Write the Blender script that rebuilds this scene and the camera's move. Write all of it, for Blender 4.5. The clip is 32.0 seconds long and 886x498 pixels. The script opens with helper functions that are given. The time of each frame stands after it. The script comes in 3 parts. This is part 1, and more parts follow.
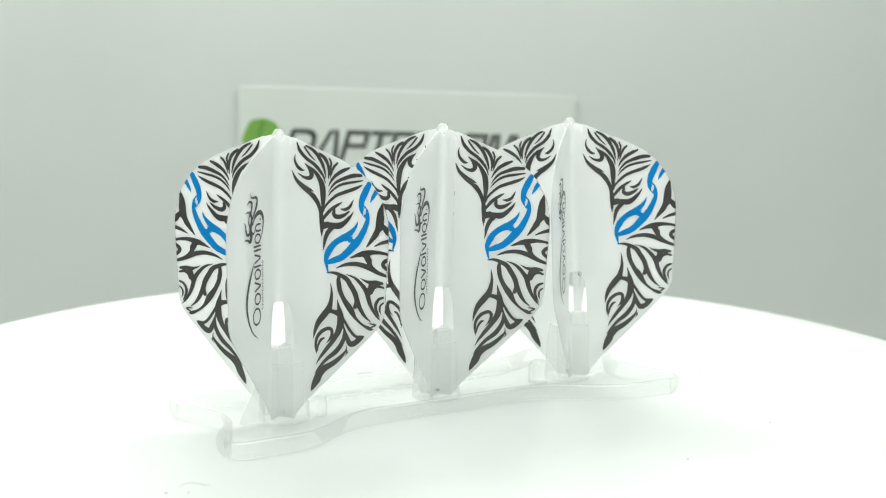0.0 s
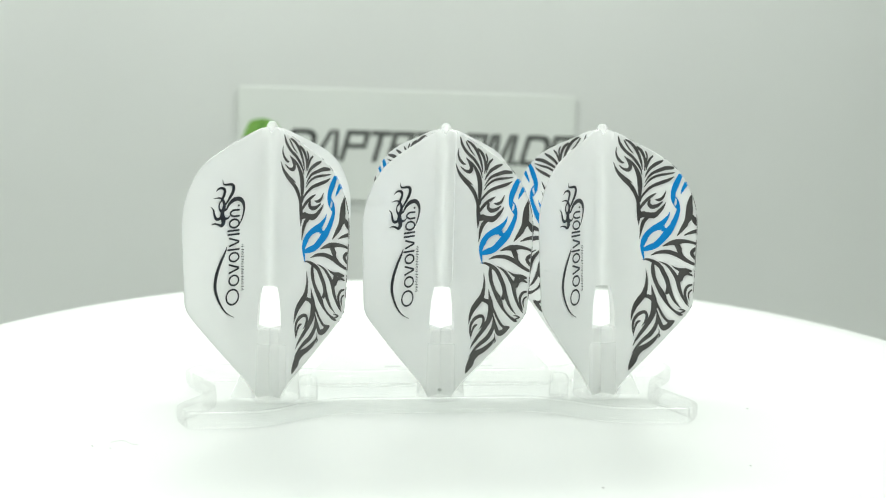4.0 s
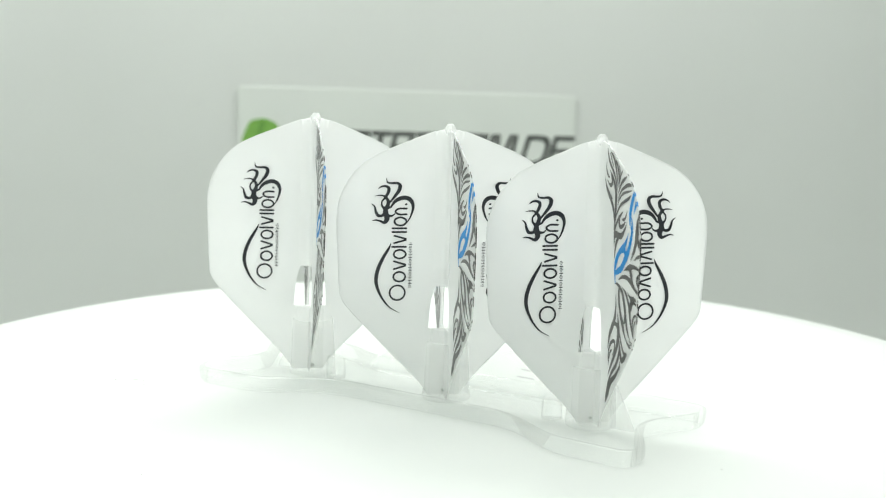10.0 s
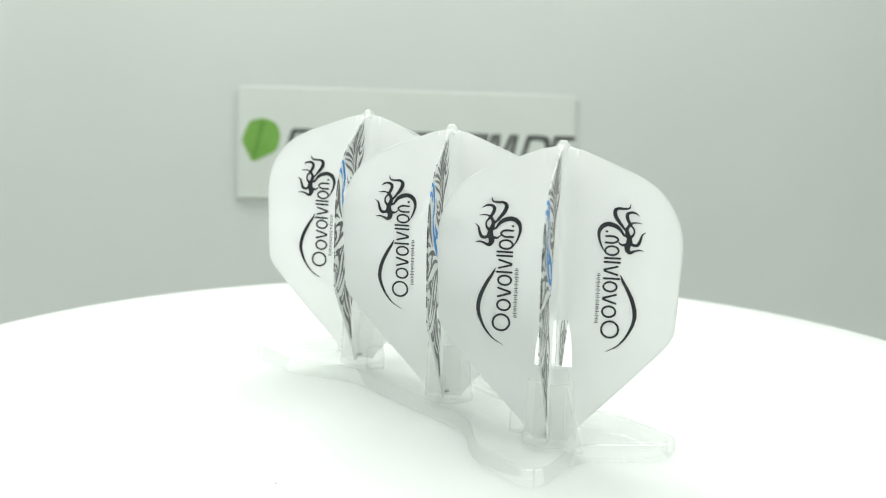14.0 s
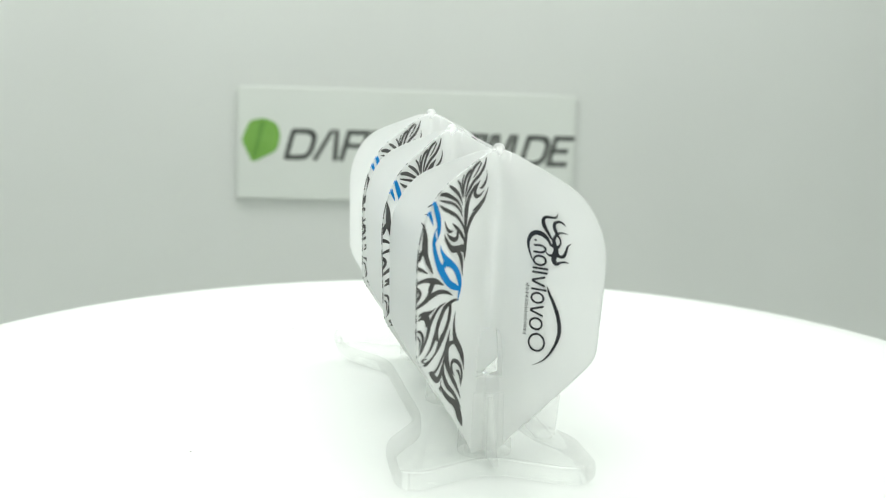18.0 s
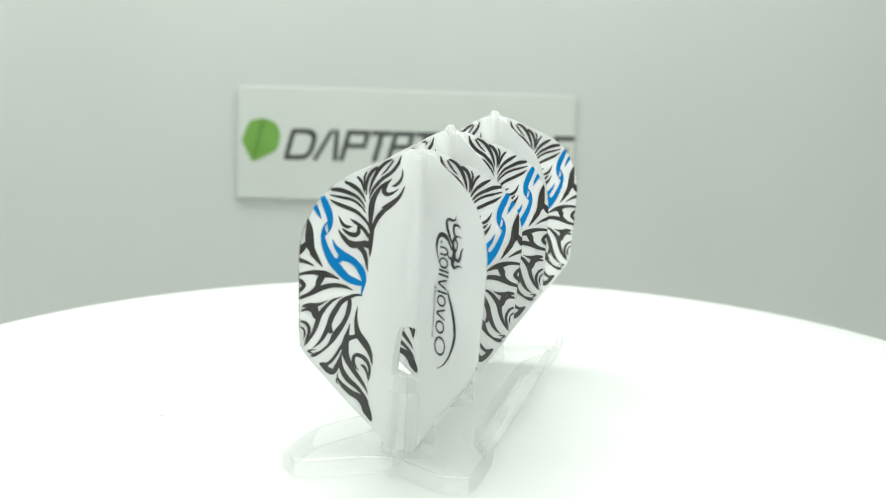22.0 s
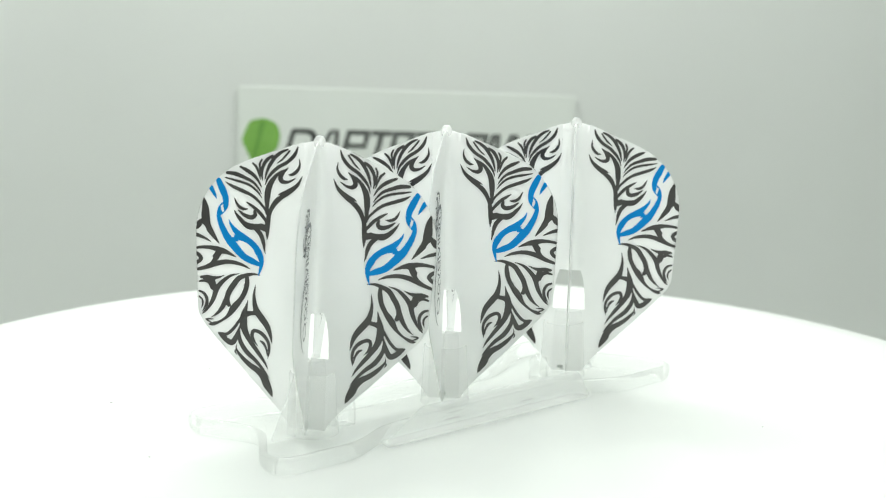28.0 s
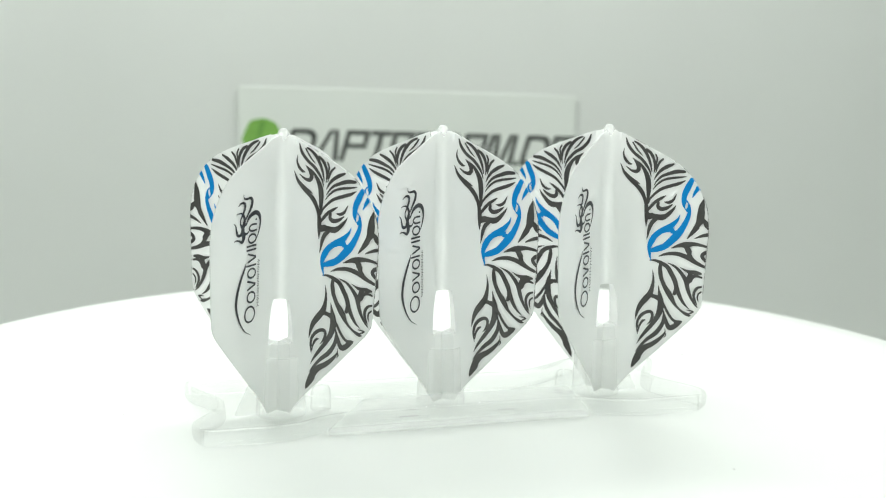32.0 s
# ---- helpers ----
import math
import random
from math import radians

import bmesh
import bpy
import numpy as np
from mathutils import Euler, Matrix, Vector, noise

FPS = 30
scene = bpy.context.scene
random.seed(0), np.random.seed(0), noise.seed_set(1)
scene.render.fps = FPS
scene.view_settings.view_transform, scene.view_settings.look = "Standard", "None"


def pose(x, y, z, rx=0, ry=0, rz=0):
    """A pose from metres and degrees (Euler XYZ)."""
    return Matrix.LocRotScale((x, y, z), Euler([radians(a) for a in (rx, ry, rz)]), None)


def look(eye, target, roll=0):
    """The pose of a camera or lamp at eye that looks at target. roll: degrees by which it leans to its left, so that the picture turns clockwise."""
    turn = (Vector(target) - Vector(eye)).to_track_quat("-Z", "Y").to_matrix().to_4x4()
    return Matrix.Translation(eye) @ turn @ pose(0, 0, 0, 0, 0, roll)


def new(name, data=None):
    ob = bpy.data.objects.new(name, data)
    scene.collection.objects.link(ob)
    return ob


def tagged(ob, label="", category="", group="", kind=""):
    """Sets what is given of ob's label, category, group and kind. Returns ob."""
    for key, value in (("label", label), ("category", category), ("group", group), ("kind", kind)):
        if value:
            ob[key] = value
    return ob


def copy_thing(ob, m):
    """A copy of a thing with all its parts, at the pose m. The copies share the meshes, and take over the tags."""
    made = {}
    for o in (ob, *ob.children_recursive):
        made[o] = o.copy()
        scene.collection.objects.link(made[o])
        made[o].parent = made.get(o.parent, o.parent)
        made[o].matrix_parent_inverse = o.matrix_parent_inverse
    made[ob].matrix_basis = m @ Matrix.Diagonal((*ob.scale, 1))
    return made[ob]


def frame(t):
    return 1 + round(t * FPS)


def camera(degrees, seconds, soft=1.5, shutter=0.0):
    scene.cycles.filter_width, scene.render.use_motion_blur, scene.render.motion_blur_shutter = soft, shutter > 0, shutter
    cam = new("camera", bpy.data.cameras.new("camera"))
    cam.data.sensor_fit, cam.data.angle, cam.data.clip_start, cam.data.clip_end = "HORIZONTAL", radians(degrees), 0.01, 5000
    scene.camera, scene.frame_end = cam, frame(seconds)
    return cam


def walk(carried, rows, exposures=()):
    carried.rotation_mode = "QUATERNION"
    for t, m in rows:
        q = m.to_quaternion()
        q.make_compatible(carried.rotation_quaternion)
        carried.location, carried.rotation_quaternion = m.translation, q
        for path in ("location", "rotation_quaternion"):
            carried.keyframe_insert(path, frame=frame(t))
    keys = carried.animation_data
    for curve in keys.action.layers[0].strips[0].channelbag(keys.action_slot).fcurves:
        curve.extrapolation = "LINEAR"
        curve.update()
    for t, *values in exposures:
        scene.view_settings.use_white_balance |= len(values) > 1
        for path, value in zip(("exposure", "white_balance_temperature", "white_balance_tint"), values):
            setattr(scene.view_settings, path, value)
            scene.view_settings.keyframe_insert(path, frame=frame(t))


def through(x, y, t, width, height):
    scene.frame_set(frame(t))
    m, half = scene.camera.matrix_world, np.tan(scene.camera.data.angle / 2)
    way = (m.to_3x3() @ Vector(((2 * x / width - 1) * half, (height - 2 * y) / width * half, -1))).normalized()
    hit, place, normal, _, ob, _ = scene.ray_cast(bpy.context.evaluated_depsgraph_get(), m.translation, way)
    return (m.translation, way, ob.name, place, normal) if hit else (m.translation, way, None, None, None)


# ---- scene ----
MM = 0.001
SECONDS = 32.0
TURN = -6.038          # degrees a second, seen from above: clockwise
cam = camera(34.98, SECONDS, soft=1.05)
cam.data.dof.use_dof = True
cam.data.dof.focus_distance = 0.236
cam.data.dof.aperture_fstop = 30.0
EYE = (0.0, -0.24, 0.07536)
VIEW = look(EYE, (0.000207, -0.004203, 0.030641), 0.967)
walk(cam, [(0.0, VIEW), (SECONDS, VIEW)])
scene.cycles.diffuse_bounces, scene.cycles.max_bounces = 10, 18      # light wanders far inside a white tent
scene.cycles.transparent_max_bounces = 24      # the clear stand is many layers deep

# ---------------------------------------------------------------- light
world = bpy.data.worlds.new("tent_world")
scene.world = world
world.use_nodes = True
world.node_tree.nodes["Background"].inputs[0].default_value = (0.9, 1.0, 0.93, 1)
world.node_tree.nodes["Background"].inputs[1].default_value = 0.1


def area_lamp(name, size_x, size_y, watts, m, colour=(0.979, 1.0, 0.981)):
    data = bpy.data.lights.new(name, "AREA")
    data.shape, data.size, data.size_y, data.energy, data.color = "RECTANGLE", size_x, size_y, watts, colour
    ob = new(name, data)
    ob.matrix_world = m
    return ob


area_lamp("tent_back_strip", 0.40, 0.06, 1.23, look((-0.04, 0.212, 0.275), (-0.04, 0.17, 0.0)))
front = area_lamp("tent_front_strip", 0.48, 0.42, 0.885, look((0.04, -0.085, 0.325), (0.04, -0.06, 0.0)))
front.data.spread = radians(118)


# ---------------------------------------------------------------- materials
def material(name):
    mat = bpy.data.materials.new(name)
    mat.use_nodes = True
    nt = mat.node_tree
    for n in list(nt.nodes):
        nt.nodes.remove(n)
    out = nt.nodes.new("ShaderNodeOutputMaterial")
    return mat, nt, out


def node(nt, kind, **values):
    n = nt.nodes.new(kind)
    for key, value in values.items():
        n.inputs[key.replace("_", " ")].default_value = value
    return n


def noise_tex(nt, scale, detail=3.0):
    co = nt.nodes.new("ShaderNodeTexCoord")
    tex = nt.nodes.new("ShaderNodeTexNoise")
    tex.inputs["Scale"].default_value, tex.inputs["Detail"].default_value = scale, detail
    nt.links.new(co.outputs["Object"], tex.inputs["Vector"])
    return tex


def ramp(nt, source, low, high, start=0.3, end=0.7):
    r = nt.nodes.new("ShaderNodeValToRGB")
    r.color_ramp.elements[0].position, r.color_ramp.elements[1].position = start, end
    r.color_ramp.elements[0].color, r.color_ramp.elements[1].color = (*low, 1), (*high, 1)
    nt.links.new(source, r.inputs["Fac"])
    return r


def bump(nt, source, strength, distance):
    b = node(nt, "ShaderNodeBump", Strength=strength, Distance=distance)
    nt.links.new(source, b.inputs["Height"])
    return b


def plain(name, low, high, rough, scale=60.0, relief=0.0, spec=0.5, relief_scale=None, metal=0.0):
    """Opaque surface, its colour wandering between two near tones, with fine relief."""
    mat, nt, out = material(name)
    p = node(nt, "ShaderNodeBsdfPrincipled", Roughness=rough, Metallic=metal)
    p.inputs["Specular IOR Level"].default_value = spec
    tex = noise_tex(nt, scale)
    nt.links.new(ramp(nt, tex.outputs["Fac"], low, high).outputs["Color"], p.inputs["Base Color"])
    if relief:
        fine = noise_tex(nt, relief_scale or scale * 12, 5.0)
        nt.links.new(bump(nt, fine.outputs["Fac"], relief, 0.0003).outputs["Normal"], p.inputs["Normal"])
    nt.links.new(p.outputs["BSDF"], out.inputs["Surface"])
    return mat


def mixed(nt, fac, a, b):
    m = nt.nodes.new("ShaderNodeMixShader")
    if isinstance(fac, float):
        m.inputs["Fac"].default_value = fac
    else:
        nt.links.new(fac, m.inputs["Fac"])
    nt.links.new(a, m.inputs[1])
    nt.links.new(b, m.inputs[2])
    return m.outputs["Shader"]


def milky_plastic(name, tone, clear, through, gloss_rough, edge=0.75, grain=0.12, bend=0.0, base=0.035):
    """Thin moulded plastic: part of the light scatters back, part goes on scattered, part passes straight."""
    mat, nt, out = material(name)
    tex = noise_tex(nt, 90.0)
    colour = ramp(nt, tex.outputs["Fac"], tuple(c * 0.97 for c in tone), tone).outputs["Color"]
    diffuse = node(nt, "ShaderNodeBsdfDiffuse")
    trans = node(nt, "ShaderNodeBsdfTranslucent")
    nt.links.new(colour, diffuse.inputs["Color"])
    nt.links.new(colour, trans.inputs["Color"])
    body = mixed(nt, through, diffuse.outputs["BSDF"], trans.outputs["BSDF"])
    passing = node(nt, "ShaderNodeBsdfTransparent", Color=(0.997, 0.998, 0.997, 1))
    straight = passing.outputs["BSDF"]
    if bend:
        glass = node(nt, "ShaderNodeBsdfRefraction", Roughness=0.02, IOR=1.25, Color=(0.98, 0.99, 0.98, 1))
        straight = mixed(nt, bend, straight, glass.outputs["BSDF"])
    body = mixed(nt, clear, body, straight)
    gloss = node(nt, "ShaderNodeBsdfGlossy", Roughness=gloss_rough, Color=(1, 1, 1, 1))
    fine = noise_tex(nt, 700.0, 2.0)
    nrm = bump(nt, fine.outputs["Fac"], grain, 0.0002)
    nt.links.new(nrm.outputs["Normal"], gloss.inputs["Normal"])
    facing = node(nt, "ShaderNodeLayerWeight", Blend=0.5)
    power = nt.nodes.new("ShaderNodeMath")
    power.operation = "POWER"
    power.inputs[1].default_value = 5.0
    nt.links.new(facing.outputs["Facing"], power.inputs[0])
    sheen = nt.nodes.new("ShaderNodeMath")
    sheen.operation = "MULTIPLY_ADD"
    sheen.inputs[1].default_value, sheen.inputs[2].default_value = edge, base
    nt.links.new(power.outputs[0], sheen.inputs[0])
    nt.links.new(mixed(nt, sheen.outputs[0], body, gloss.outputs["BSDF"]), out.inputs["Surface"])
    return mat


WING = milky_plastic("milky_polypropylene", (0.926, 0.932, 0.926), 0.13, 0.62, 0.28)
SPINE = milky_plastic("milky_spine", (0.97, 0.98, 0.97), 0.62, 0.55, 0.4, 0.1, 0.12, 0.0, 0.012)
COLLAR = milky_plastic("frosted_collar", (0.99, 0.995, 0.99), 0.77, 0.5, 0.3, 0.04, 0.12, 0.0, 0.006)
EDGE = milky_plastic("milky_wing_edge", (0.92, 0.935, 0.92), 0.3, 0.6, 0.4, 0.1)
CLEAR = milky_plastic("clear_polystyrene", (0.97, 0.98, 0.97), 0.985, 0.5, 0.05, 0.08, 0.02, 0.0, 0.02)
RIM = milky_plastic("clear_moulded_edge", (0.97, 0.98, 0.97), 0.98, 0.5, 0.1, 0.15, 0.02, 0.1, 0.055)
SOCKET = milky_plastic("milky_socket", (0.975, 0.985, 0.975), 0.93, 0.5, 0.5, 0.04, 0.12, 0.0, 0.006)
FROST = milky_plastic("frosted_clear_polystyrene", (0.985, 0.99, 0.985), 0.78, 0.55, 0.2, 0.1, 0.12, 0.0, 0.02)
INK = plain("black_print_ink", (0.022, 0.020, 0.018), (0.032, 0.029, 0.026), 0.33, 300.0, 0.05, 1.0)
BLUE = plain("blue_print_ink", (0.0, 0.235, 0.62), (0.0, 0.255, 0.67), 0.4, 300.0, 0.05, 0.2)
LOGO_INK = plain("logo_print_ink", (0.018, 0.020, 0.026), (0.028, 0.030, 0.036), 0.32, 300.0, 0.05)
PLATTER = plain("white_gloss_acrylic", (0.684, 0.712, 0.686), (0.70, 0.728, 0.702), 0.32, 25.0, 0.02, 0.5, 400.0)
FABRIC = plain("white_tent_fabric", (0.585, 0.605, 0.583), (0.615, 0.635, 0.613), 0.85, 9.0, 0.25, 0.2, 1800.0)
BOARD = plain("pale_sign_board", (0.635, 0.665, 0.63), (0.66, 0.69, 0.655), 0.35, 30.0, 0.05)
LETTER = plain("black_sign_lettering", (0.045, 0.05, 0.045), (0.06, 0.065, 0.06), 0.4, 200.0)
GREEN = plain("leaf_green_print", (0.16, 0.36, 0.06), (0.19, 0.40, 0.075), 0.4, 150.0)
GREEN_DARK = plain("dark_green_print", (0.11, 0.28, 0.045), (0.13, 0.31, 0.055), 0.4, 150.0)
PIN = plain("grey_moulding_mark", (0.30, 0.32, 0.30), (0.36, 0.38, 0.36), 0.5, 400.0)
LINT = plain("pale_lint", (0.46, 0.46, 0.44), (0.55, 0.55, 0.53), 0.8, 900.0)
SPECK = plain("grey_dust", (0.25, 0.25, 0.23), (0.35, 0.35, 0.33), 0.8, 900.0)


# ---------------------------------------------------------------- mesh helpers
def mesh_of(name, bm, mat, smooth=False):
    me = bpy.data.meshes.new(name)
    bmesh.ops.recalc_face_normals(bm, faces=bm.faces)
    bm.to_mesh(me)
    bm.free()
    me.materials.append(mat)
    for p in me.polygons:
        p.use_smooth = smooth
    return me


def part(name, bm, mat, parent, label="", smooth=False):
    ob = new(name, mesh_of(name, bm, mat, smooth))
    ob.parent = parent
    if label:
        tagged(ob, label)
    return ob


def thing(name, label, category, group="", kind=""):
    return tagged(new(name), label, category, group, kind)


def slab(bm, outline, low, high, bevel=0.0, steps=2):
    """An upright slab over a closed outline of (x, y), from low to high, in millimetres."""
    bottom = [bm.verts.new((x * MM, y * MM, low * MM)) for x, y in outline]
    face = bm.faces.new(bottom)
    got = bmesh.ops.extrude_face_region(bm, geom=[face])
    top = [v for v in got["geom"] if isinstance(v, bmesh.types.BMVert)]
    bmesh.ops.translate(bm, vec=(0, 0, (high - low) * MM), verts=top)
    if bevel:
        ends = set(top) | set(bottom)
        rim = [e for e in bm.edges if e.verts[0] in ends and e.verts[1] in ends
               and abs(e.verts[0].co.z - e.verts[1].co.z) < 1e-7]
        bmesh.ops.bevel(bm, geom=rim, offset=bevel * MM, segments=steps, profile=0.5, affect="EDGES")
    return bm


def lathe(bm, profile, sides=32, centre=(0, 0)):
    """A turned body from (radius, height) in millimetres; radius 0 closes an end."""
    rings = []
    for r, z in profile:
        if r <= 0:
            rings.append([bm.verts.new((centre[0] * MM, centre[1] * MM, z * MM))])
        else:
            rings.append([bm.verts.new(((centre[0] + r * math.cos(a)) * MM, (centre[1] + r * math.sin(a)) * MM, z * MM))
                          for a in (2 * math.pi * k / sides for k in range(sides))])
    for a, b in zip(rings, rings[1:]):
        for k in range(sides):
            j = (k + 1) % sides
            quad = [a[k % len(a)], a[j % len(a)], b[j % len(b)], b[k % len(b)]]
            face = []
            for v in quad:
                if v not in face:
                    face.append(v)
            if len(face) > 2:
                bm.faces.new(face)
    return bm


def rounded(outline, radius, steps=5):
    """Rounds the corners of a closed outline; radius is one number, or one for each corner."""
    done = []
    n = len(outline)
    for i, p in enumerate(outline):
        r = radius if isinstance(radius, (int, float)) else radius[i]
        p, a, b = Vector(p), Vector(outline[i - 1]), Vector(outline[(i + 1) % n])
        da, db = a - p, b - p
        cut = min(r, da.length * 0.49, db.length * 0.49)
        s, e = p + da.normalized() * cut, p + db.normalized() * cut
        for k in range(steps + 1):
            t = k / steps
            q = s * (1 - t) ** 2 + p * 2 * t * (1 - t) + e * t ** 2
            done.append((q.x, q.y))
    return done


def smooth_line(points, steps=6):
    """A Catmull-Rom line through the given tuples."""
    pts = [np.array(p, float) for p in points]
    pts = [2 * pts[0] - pts[1]] + pts + [2 * pts[-1] - pts[-2]]
    line = []
    for a, b, c, d in zip(pts, pts[1:], pts[2:], pts[3:]):
        for k in range(steps):
            t = k / steps
            line.append(0.5 * (2 * b + (c - a) * t + (2 * a - 5 * b + 4 * c - d) * t ** 2 + (3 * b - a - 3 * c + d) * t ** 3))
    line.append(pts[-2])
    return line


# ---------------------------------------------------------------- setting: light tent
BACK_YAW = radians(6.0)
BACK_Y = 0.2712


def back_pose(u, z, depth=0.0, roll=0.0):
    """A pose on the back wall: x along it, y up, z towards the camera."""
    c, s = math.cos(BACK_YAW), math.sin(BACK_YAW)
    base = Vector((0, BACK_Y, 0))
    along = Vector((c, s, 0))
    foot = base + along * (u - base.dot(along)) + Vector((s, -c, 0)) * depth
    m = Matrix((along, (0, 0, 1), (s, -c, 0))).transposed().to_4x4()
    return Matrix.Translation((foot.x, foot.y, z)) @ m @ Matrix.Rotation(radians(roll), 4, "Z")


FLOOR_Z = -0.140


def light_tent():
    """White fabric tent: a wall bent round the back in one sheet, coved into the floor, with floor, ceiling and front."""
    height, front, west, east = 0.335, -0.50, -0.27, 0.33
    # plan of the wall, in the frame of the yawed back: along u and towards the back v
    path = [(west, front)]
    for k in range(13):
        a = math.pi / 2 * k / 12
        path.append((west + 0.15 - 0.15 * math.cos(a), -0.15 + 0.15 * math.sin(a)))
    for k in range(13):
        a = math.pi / 2 * k / 12
        path.append((east - 0.12 + 0.12 * math.sin(a), -0.12 + 0.12 * math.cos(a)))
    path.append((east, front))
    radius = 0.026
    rise = [(radius - radius * math.sin(math.pi / 2 * k / 8), radius - radius * math.cos(math.pi / 2 * k / 8)) for k in range(9)]
    rise.append((0.0, height - FLOOR_Z))
    turn = Matrix.Translation((0, BACK_Y, 0)) @ Matrix.Rotation(BACK_YAW, 4, "Z")
    bm = bmesh.new()
    rows = []
    for i, p in enumerate(path):
        a, b = Vector(path[max(i - 1, 0)]), Vector(path[min(i + 1, len(path) - 1)])
        d = (b - a).normalized()
        rows.append([bm.verts.new(turn @ Vector((p[0] + d.y * s, p[1] - d.x * s, FLOOR_Z + z))) for s, z in rise])
    for r, q in zip(rows, rows[1:]):
        for k in range(len(rise) - 1):
            bm.faces.new((r[k], r[k + 1], q[k + 1], q[k]))
    back = new("backdrop", mesh_of("backdrop", bm, FABRIC, True))
    tagged(back, "white fabric back of a photo light tent, bent round", "backdrop", kind="structure")
    for name, label, z0, z1 in (("floor", "plain white fabric floor of the light tent", -0.006, -0.0002), ("ceiling", "plain white fabric top of the light tent", height - FLOOR_Z, height - FLOOR_Z + 0.004)):
        bm = bmesh.new()
        bmesh.ops.create_cube(bm, size=1)
        bmesh.ops.scale(bm, vec=(0.70, 0.90, z1 - z0), verts=bm.verts)
        bmesh.ops.translate(bm, vec=(0.03, -0.12, FLOOR_Z + (z0 + z1) / 2), verts=bm.verts)
        tagged(new(name, mesh_of(name, bm, FABRIC)), label, name, kind="structure")
    bm = bmesh.new()
    bmesh.ops.create_cube(bm, size=1)
    bmesh.ops.scale(bm, vec=(0.70, 0.006, 0.48), verts=bm.verts)
    bmesh.ops.translate(bm, vec=(0.05, -0.29, FLOOR_Z + 0.236), verts=bm.verts)
    tagged(new("wall_south", mesh_of("wall_south", bm, FABRIC)), "plain white fabric front flap of the light tent", "wall", kind="structure")


light_tent()


# ---------------------------------------------------------------- sign on the back wall
def sign_board():
    board = thing("sign_board", "pale rectangular sign board with slanted black lettering and a green mark", "sign")
    board.matrix_world = back_pose(0.0152, 0.0165, 0.0004, -1.32)
    bm = slab(bmesh.new(), rounded([(-61.2, -20.2), (61.2, -20.2), (61.2, 20.2), (-61.2, 20.2)], 1.0, 3), 0.1, 0.6, 0.2)
    part("panel", bm, BOARD, board)
    # mark: a flight-shaped shield in two greens
    mark = [(-51.7, 9.0), (-57.0, 7.9), (-60.0, 1.0), (-56.0, -7.3), (-47.3, -2.8), (-45.9, 2.6), (-47.1, 6.9)]
    part("green_mark", slab(bmesh.new(), rounded(mark, 1.6, 4), 0.62, 0.68), GREEN, board, "leaf-green shield mark")
    fold = [(-53.4, 7.6), (-51.4, 7.6), (-54.8, -5.6), (-56.0, -6.0)]
    part("mark_fold", slab(bmesh.new(), fold, 0.69, 0.72), GREEN_DARK, board, "darker fold of the mark")
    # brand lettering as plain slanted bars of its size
    low, high, thick = -5.9, 5.4, 1.75
    widths = (10.0, 9.2, 8.6, 7.6, 7.8, 7.6, 9.6, 8.6, 11.0, 1.8, 9.6, 7.8)
    forms = ("frame", "lean", "hook", "post", "hook", "post", "frame", "hook", "peaks", "dot", "frame", "comb")
    gap = (103.6 - sum(widths)) / (len(widths) - 1)
    x = -45.0
    for w, form in zip(widths, forms):
        bars = {"frame": (),
                "lean": (), "peaks": (),
                "hook": ((0, 0, thick, 1), (thick + 0.02, 0.85, w, 1), (thick + 0.02, 0.42, w, 0.57), (w - thick, 0.59, w, 0.83)),
                "post": ((w / 2 - thick / 2, 0, w / 2 + thick / 2, 0.84), (0, 0.85, w, 1)),
                "dot": ((0, 0, thick, 0.15),),
                "comb": ((0, 0, thick, 1), (thick + 0.02, 0, w, 0.15), (thick + 0.02, 0.43, w - 1, 0.58), (thick + 0.02, 0.85, w, 1))}[form]
        for x0, z0, x1, z1 in bars:
            z0, z1 = low + z0 * (high - low), low + z1 * (high - low)
            s0, s1 = 0.26 * (z0 + 6), 0.26 * (z1 + 6)
            quad = [(x + x0 + s0, z0), (x + x1 + s0, z0), (x + x1 + s1, z1), (x + x0 + s1, z1)]
            part("lettering_bar", slab(bmesh.new(), quad, 0.62, 0.68), LETTER, board)
        # ring-shaped and peaked marks
        shear = lambda u, v: (x + u + 0.26 * (v + 6), v)
        if form == "frame":
            rim = rounded([(0, low), (w, low), (w, high), (0, high)], (1.0, 4.6, 4.6, 1.0), 6)
            hole = rounded([(thick, low + thick), (w - thick, low + thick), (w - thick, high - thick), (thick, high - thick)], (0.3, 3.0, 3.0, 0.3), 6)
            bm = bmesh.new()
            rings = [[bm.verts.new((*(c * MM for c in shear(*p)), z * MM)) for p in line] for line, z in ((rim, 0.62), (rim, 0.68), (hole, 0.68), (hole, 0.62))]
            for near, far in zip(rings, rings[1:] + rings[:1]):
                for k in range(len(rim)):
                    j = (k + 1) % len(rim)
                    bm.faces.new((near[k], near[j], far[j], far[k]))
            part("lettering_bar", bm, LETTER, board)
        for left, peak, right in {"lean": ((0, w * 0.55, w),), "peaks": ((0, w * 0.2, w * 0.5), (w * 0.5, w * 0.8, w))}.get(form, ()):
            for foot, inward in ((left, 1), (right, -1)):
                ends = sorted((foot, foot + inward * thick))
                top = sorted((peak - inward * thick * 0.9, peak - inward * 0.02))
                quad = [shear(ends[0], low), shear(ends[1], low), shear(top[1], high), shear(top[0], high)]
                part("lettering_bar", slab(bmesh.new(), quad, 0.62, 0.68), LETTER, board)
        x += w + gap
    return board


sign_board()


